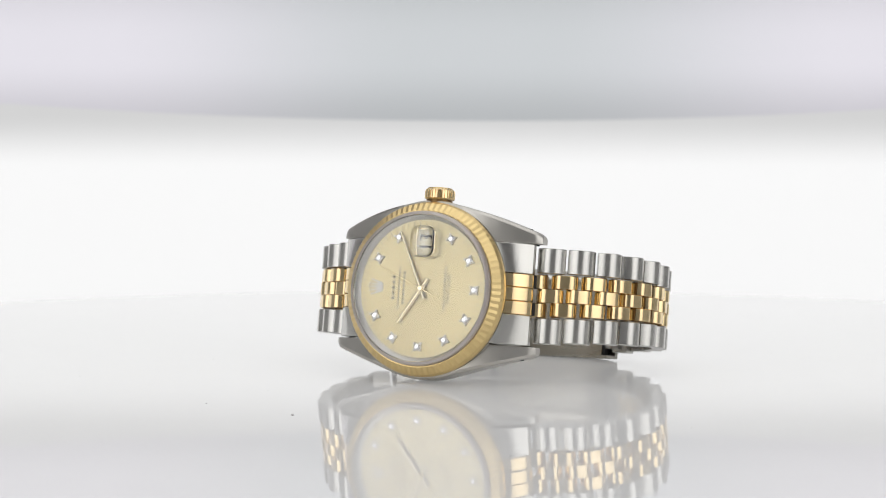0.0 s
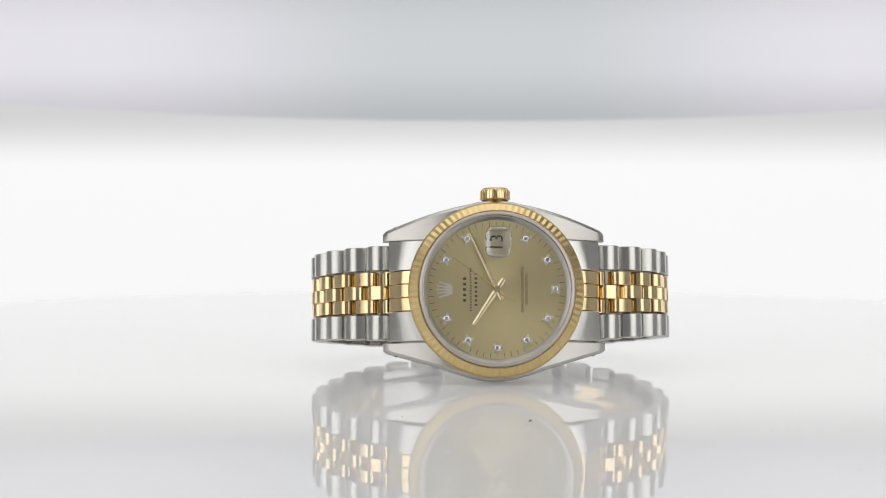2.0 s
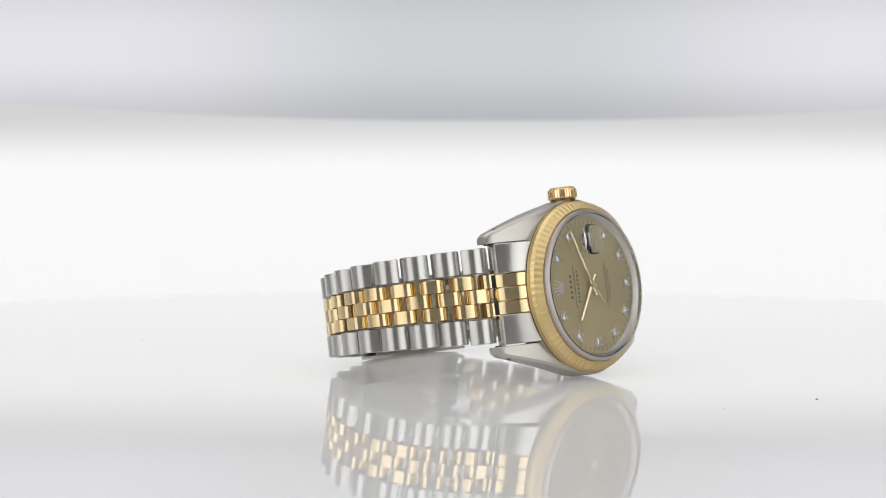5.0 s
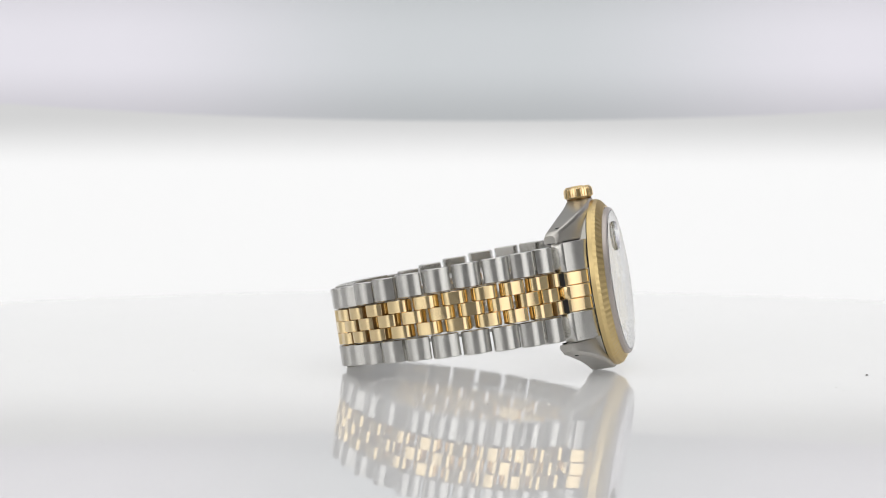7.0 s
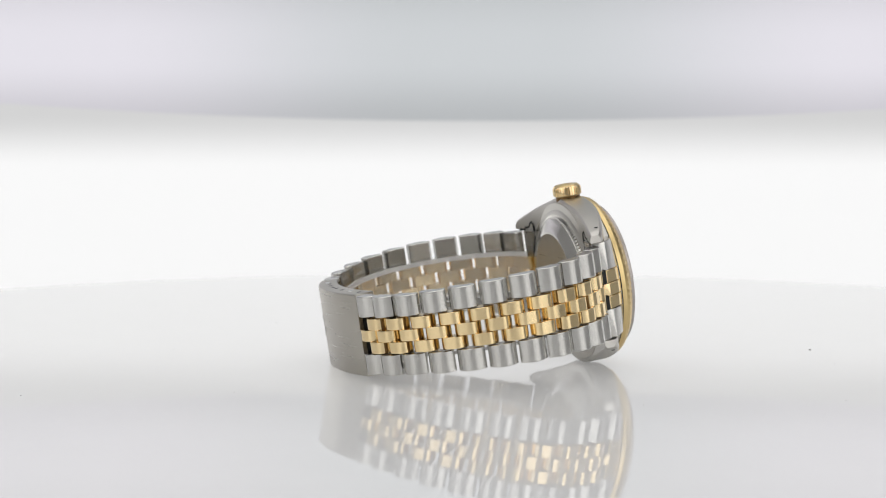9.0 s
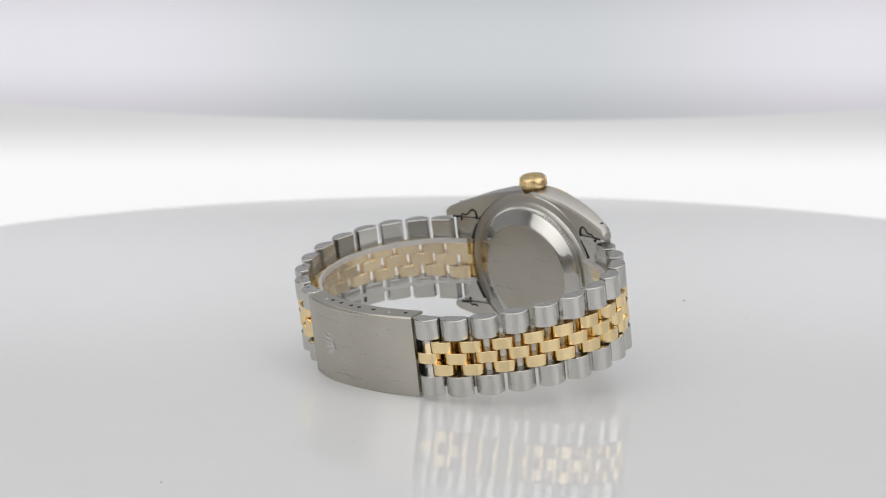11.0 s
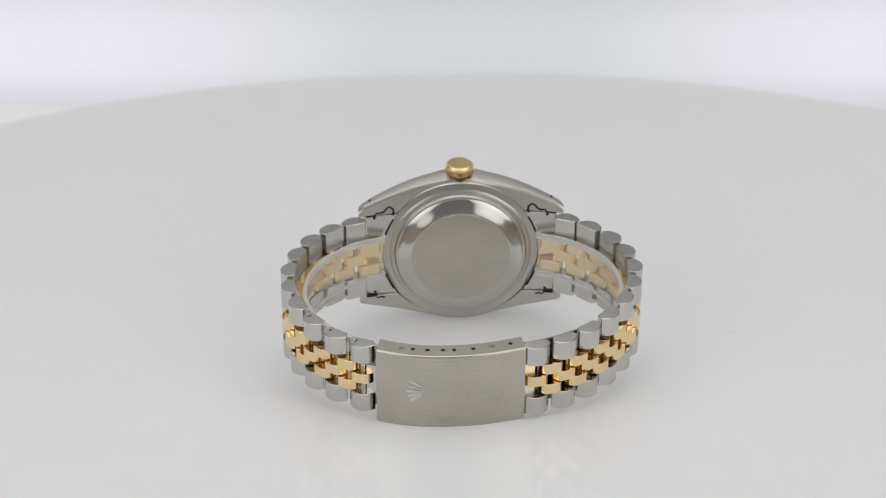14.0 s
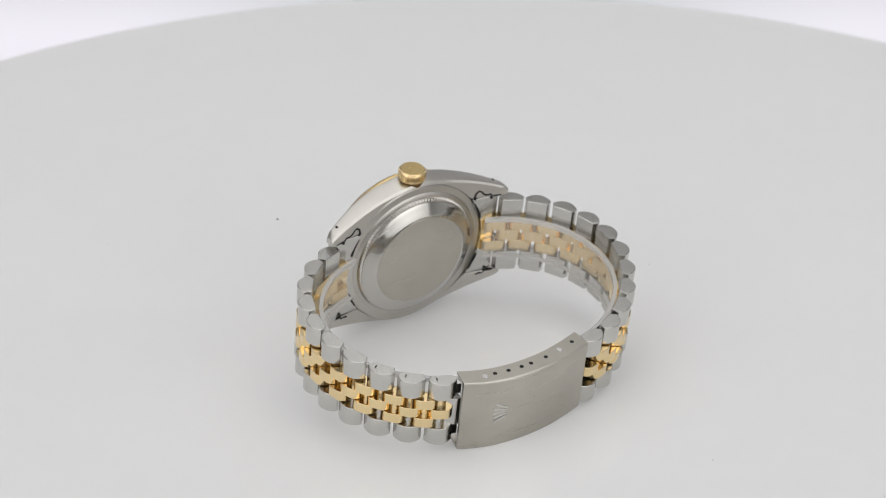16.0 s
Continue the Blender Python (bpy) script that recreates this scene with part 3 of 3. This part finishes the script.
def bracelet(root, path, count, spare, lift, narrow):
    pts, length = smooth_path(path, 0.25)
    run = np.r_[0, np.cumsum(np.hypot(*np.diff(pts, axis=0).T))]
    pitch = length / (count + spare)

    def place(s):
        s = min(max(s, 0.01), length - 0.01)
        u, n = np.interp(s, run, pts[:, 0]), np.interp(s, run, pts[:, 1])
        s2, s1 = min(s + 1.2, length), max(s - 1.2, 0)
        du, dn = np.interp(s2, run, pts[:, 0]) - np.interp(s1, run, pts[:, 0]), np.interp(s2, run, pts[:, 1]) - np.interp(s1, run, pts[:, 1])
        return u, n, math.atan2(dn, du)

    for k in range(2 * count - 2):
        u, n, a = place(0.5 * (k + 0.5) * pitch)
        out = Vector((math.sin(a), -math.cos(a)))
        if out.dot(Vector((u, n + 30))) < 0:
            out = -out
        taper = 1 - narrow * min(1, (k + 1) / 17)
        z = sag(n) + lift * math.sin(math.pi * min(1, 0.5 * (k + 0.5) * pitch / length))
        # pins coloured dark so that the gaps between links read as shaded
        bm = bmesh.new()
        disc(bm, 0.95, z - 4.3 * taper, z + 4.3 * taper, 16, (u - 1.75 * out.x, n - 1.75 * out.y), 0.05, axis="w")
        wpart("link_pin", bm, SHADED_GOLD, root, "gold pin between links, its colour darkened for shade")

    for k in range(count):
        taper = 1 - narrow * min(1, (k + 0.5) / 8.5)
        for offset, columns in ((0.5, ((7.0, 5.0, STEEL, "steel_link", 1.02), (0.0, 2.75, GOLD, "gold_link", 0.8), (-7.0, 5.0, STEEL, "steel_link", 1.02))), (0.0, ((2.82, 2.75, GOLD, "gold_link", 0.8), (-2.82, 2.75, GOLD, "gold_link", 0.8)))):
            s = (k + offset) * pitch
            u, n, a = place(s)
            out = Vector((math.sin(a), -math.cos(a)))
            if out.dot(Vector((u, n + 30))) < 0:
                out = -out
            for w, width, mat, name, share in columns:
                key = (name, round(width * taper, 2), round(pitch, 3))
                if key not in LINKS:
                    LINKS[key] = link_mesh(5.55, width * taper, 3.2, 1.7, 2.3) if share > 1 else link_mesh(5.35, width * taper, 3.0, 2.1, 4.2, 0.08)
                    LINKS[key].materials.append(mat)
                ob = new(name, LINKS[key])
                ob.parent = root
                x, y = Vector((math.cos(a), -math.sin(a), 0)), Vector((out.x, -out.y, 0))
                z = x.cross(y)
                m = Matrix((x, y, z)).transposed().to_4x4()
                drop = 0.0 if share > 1 else 0.12
                m.translation = Vector((u - out.x * drop, -(n - out.y * drop), w * taper + sag(n) + lift * math.sin(math.pi * min(1, s / length)))) * MM
                ob.matrix_local = m
                if name == "steel_link" and w > 0 and spare and k >= count - 3:
                    bm = bmesh.new()
                    top = w * taper + sag(n) + lift * math.sin(math.pi * s / length) + width * taper / 2
                    c = Vector((u, n)) - out * 1.9 - Vector((math.cos(a), math.sin(a))) * 1.2
                    along, depth = Vector((math.cos(a), math.sin(a))), out
                    ring = [c + along * p * 0.12 + depth * q * 0.5 for p, q in ((-1, -1), (1, -1), (1, 1), (-1, 1))]
                    loft(bm, [[(q.x, q.y, z) for q in ring] for z in (top - 0.2, top + 0.02)])
                    wpart("link_screw_slot", bm, SHADE_AND_PIT, root, "dark slot of a link screw")


LINKS = {}


def clasp(root):
    pts, length = smooth_path(CLASP, 0.8)
    n = len(pts)
    tang = np.gradient(pts, axis=0)
    tang /= np.hypot(*tang.T)[:, None]
    outs = np.stack([tang[:, 1], -tang[:, 0]], 1)
    outs *= np.sign((outs * (pts - (4, -40))).sum(1))[:, None]
    mean = outs.mean(0) / np.hypot(*outs.mean(0))
    bm = bmesh.new()
    rings = []
    for p, o in zip(pts, outs):
        lean = 0.5 * (o + mean)
        prof = [(0.0, 8.2), (-0.1, 8.4), (-0.35, 8.5), (-4.1, 8.5), (-4.1, 7.9), (-0.9, 7.9), (-0.9, -7.9), (-4.1, -7.9), (-4.1, -8.5), (-0.35, -8.5), (-0.1, -8.4), (0.0, -8.2)]
        rings.append([(p[0] + o[0] * max(d, -0.4) + lean[0] * min(0, d + 0.4), p[1] + o[1] * max(d, -0.4) + lean[1] * min(0, d + 0.4), w - 1.1) for d, w in prof])
    loft(bm, rings)
    cover = wpart("clasp", bm, CLASP_STEEL, root, "plain brushed steel folding clasp cover", angle=18)

    def on_edge(u, depth):
        i = int(np.argmin(abs(pts[:, 0] - u)))
        return pts[i] + outs[i] * -depth

    for u in (12.6, 9.8, 6.8, 3.8, 0.3, -7.6):
        c = on_edge(u, 2.4)
        for w0, w1 in ((7.2, 7.42), (-9.62, -9.4)):
            bm = bmesh.new()
            disc(bm, 0.45, w0, w1, 16, tuple(c), 0.01, axis="w")
            wpart("clasp_hole", bm, SHADE_AND_PIT, cover, "small dark adjustment hole")
    for u in (15.4, -3.7):
        c = on_edge(u, 2.0 if u > 0 else 2.4)
        bm = bmesh.new()
        disc(bm, 0.62, 7.2, 7.46, 20, tuple(c), 0.05, axis="w")
        wpart("clasp_pin", bm, POLISHED, cover, "round steel pin head")
    i = int(np.argmin(abs(pts[:, 0] - 1.9)))
    bm = bmesh.new()
    c = pts[i] + outs[i] * 0.012
    for du, w, r in ((0, -1.6, 0.11), (2.6, 0.8, 0.05)):
        ring = [(c[0] + du + r * math.cos(k), c[1] + du * tang[i][1] / tang[i][0], w + 1.6 * r * math.sin(k)) for k in range(6)]
        loft(bm, [ring, [(x, y + 0.3, z) for x, y, z in ring]])
    wpart("pit_marks", bm, SHADE_AND_PIT, cover, "tiny dark pit marks")
    # emblem pressed into the cover
    i = int(np.argmin(abs(pts[:, 0] - 12.3)))
    p, o, t = pts[i], outs[i], tang[i]
    bm = bmesh.new()
    for k in range(5):
        a = radians((k - 2) * 13)
        quad = [(0.0, -0.2), (3.0, -0.28), (3.0, 0.28), (0.0, 0.2)]
        ring0, ring1 = [], []
        for x, y in quad:
            x, y = x + 0.4, y + (k - 2) * 0.42
            along, across = x * math.cos(a) - y * math.sin(a), x * math.sin(a) + y * math.cos(a)
            base = p + t * (along - 1.8) * (-1)
            ring0.append((base[0] - o[0] * 0.3, base[1] - o[1] * 0.3, across - 0.9))
            ring1.append((base[0] + o[0] * 0.07, base[1] + o[1] * 0.07, across - 0.9))
        loft(bm, [ring0, ring1])
    wpart("emblem", bm, POLISHED, cover, "small embossed emblem")
    for w0, w1, u1, d in ((-4.4, 2.2, 21.4, 0.6), (3.0, 5.4, 21.9, 1.4), (-7.6, -5.2, 21.9, 1.4)):
        bm = bmesh.new()
        loft(bm, [[(u, nn + d, w) for u, nn in ((18.4, -54.7), (u1, -53.6), (u1 + 0.3, -53.0), (u1 - 0.2, -51.9), (18.4, -52.9))] for w in (w0, w0 + 0.4, w1 - 0.4, w1)])
        wpart("clasp_tab", bm, POLISHED, cover, "rounded steel tab joining clasp and links")
    # dark sheets for the shade in the cover's open mouths, round the first links
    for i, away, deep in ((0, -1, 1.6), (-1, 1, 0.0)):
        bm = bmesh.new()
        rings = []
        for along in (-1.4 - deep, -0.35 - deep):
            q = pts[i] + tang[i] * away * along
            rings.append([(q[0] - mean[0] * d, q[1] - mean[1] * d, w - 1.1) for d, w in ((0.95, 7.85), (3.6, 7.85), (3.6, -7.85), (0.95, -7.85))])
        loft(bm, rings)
        wpart("clasp_mouth_shade", bm, SHADE_AND_PIT, cover, "dark sheet for the shade in the clasp cover end")
    # folding blade that lies inside, towards twelve
    bm = bmesh.new()
    inner, _ = smooth_path([(-8.0, -54.6), (-13.0, -53.4), (-17.5, -51.6), (-21.4, -49.6)], 1.0)
    rings = [[(u, nn, 7.0), (u, nn + 0.6, 7.0), (u, nn + 0.6, -7.6), (u, nn, -7.6)] for u, nn in inner]
    loft(bm, rings)
    wpart("clasp_blade", bm, POLISHED, cover, "thin polished folding blade")
    u, nn = inner[-1]
    bm = bmesh.new()
    disc(bm, 0.6, -8.2, 7.3, 20, (u, nn), 0.05, axis="w")
    wpart("hinge_pin", bm, POLISHED, cover, "steel hinge pin")


def plastic_strip():
    root = new("plastic_support")
    tagged(root, "clear plastic support strip inside the watch bracelet", "watch support")
    path = [(-16.8, -9.0), (-23.4, -12.2), (-29.6, -18.6), (-32.3, -27.0), (-31.6, -35.5), (-26.5, -44.0), (-17, -50.6), (-6, -53.0), (5, -54.0), (15, -52.4), (24.5, -47.6), (31.0, -41.0), (33.9, -33), (33.3, -25), (30.0, -18.0), (23.9, -12.0), (16.8, -9.0)]
    pts, _ = smooth_path(path, 1.2)
    mid = (0, -30)
    for name, low, high, thick, mat, label in (("strip", -4.4, 4.5, 0.45, PLASTIC, "clear plastic strip"),
                                               ("upper_rim", 4.5, 5.5, 0.8, PLASTIC_EDGE, "rim of the strip, edge highlight painted in pale plastic"),
                                               ("lower_rim", -5.0, -4.4, 0.7, PLASTIC_EDGE, "rim of the strip, edge highlight painted in pale plastic")):
        bm = bmesh.new()
        rings = []
        for u, n in pts:
            d = Vector((u - mid[0], n - mid[1])).normalized() * thick
            w = sag(n)
            rings.append([(u, n, w + high), (u - d.x, n - d.y, w + high), (u - d.x, n - d.y, w + low), (u, n, w + low)])
        loft(bm, rings)
        wpart(name, bm, mat, root, label, angle=40).visible_shadow = False
    return root


def watch():
    root = new("wrist_watch")
    tagged(root, "steel and gold wristwatch with champagne diamond dial, lying on its side", "wristwatch")
    case(root)
    case_back(root)
    bezel(root)
    dial(root)
    crystal(root)
    hand(root, "hour_hand", 303.9, 8.6, 2.4, 1.05, 0.7, 0.45, DIAL_GOLD, "gold baton hour hand")
    hand(root, "minute_hand", 64.8, 12.4, 2.2, 0.9, 0.5, 0.68, DIAL_GOLD, "gold baton minute hand")
    second = hand(root, "second_hand", 24.0, 10.9, 4.4, 0.3, 0.16, 0.92, DIAL_GOLD, "thin gold second hand")
    crown(root)
    end_link(root, 1)
    end_link(root, -1)
    end_gap_shade(root, 1)
    end_gap_shade(root, -1)
    bracelet(root, TWELVE, 11, 0.0, 0.4, 0.155)
    bracelet(root, SIX, 10, 0.2, 0.8, 0.185)
    clasp(root)
    return root, second


studio()
light_panel("side_softbox", (-0.46, -0.45, 0.24), (0, 0, 0.03), 640, 640, SIDE_GLOW, "white softbox lighting the turntable from one side")
light_panel("side_softbox", (0.46, -0.45, 0.24), (0, 0, 0.03), 640, 640, SIDE_GLOW, "white softbox lighting the turntable from one side")
light_panel("overhead_softbox", (0, 0.0, 0.66), (0, -0.001, 0), 1100, 1300, TOP_GLOW, "large white softbox hanging over the turntable")
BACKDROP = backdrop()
stand()
TURNTABLE = turntable()
SPECKS = dust()
WATCH, SECOND_HAND = watch()
SUPPORT = plastic_strip()


def motions():
    times = [0.5 * k for k in range(33)]
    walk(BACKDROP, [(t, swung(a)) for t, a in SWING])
    walk(TURNTABLE, [(t, pose(0, 0, 0, 0, 0, SPIN * t)) for t in times])
    walk(SPECKS, [(t, pose(0, 0, 0, 0, 0, SPIN * t)) for t in times])
    walk(WATCH, [(t, pose(0, 0, 0, 0, 0, SPIN * t) @ SEAT) for t in times])
    walk(SECOND_HAND, [(t, pose(0, 0, 0, 0, 6.0 * t)) for t in times])
    walk(SUPPORT, [(t, pose(0, 0, 0, 0, 0, SPIN * t) @ SEAT) for t in times])


motions()
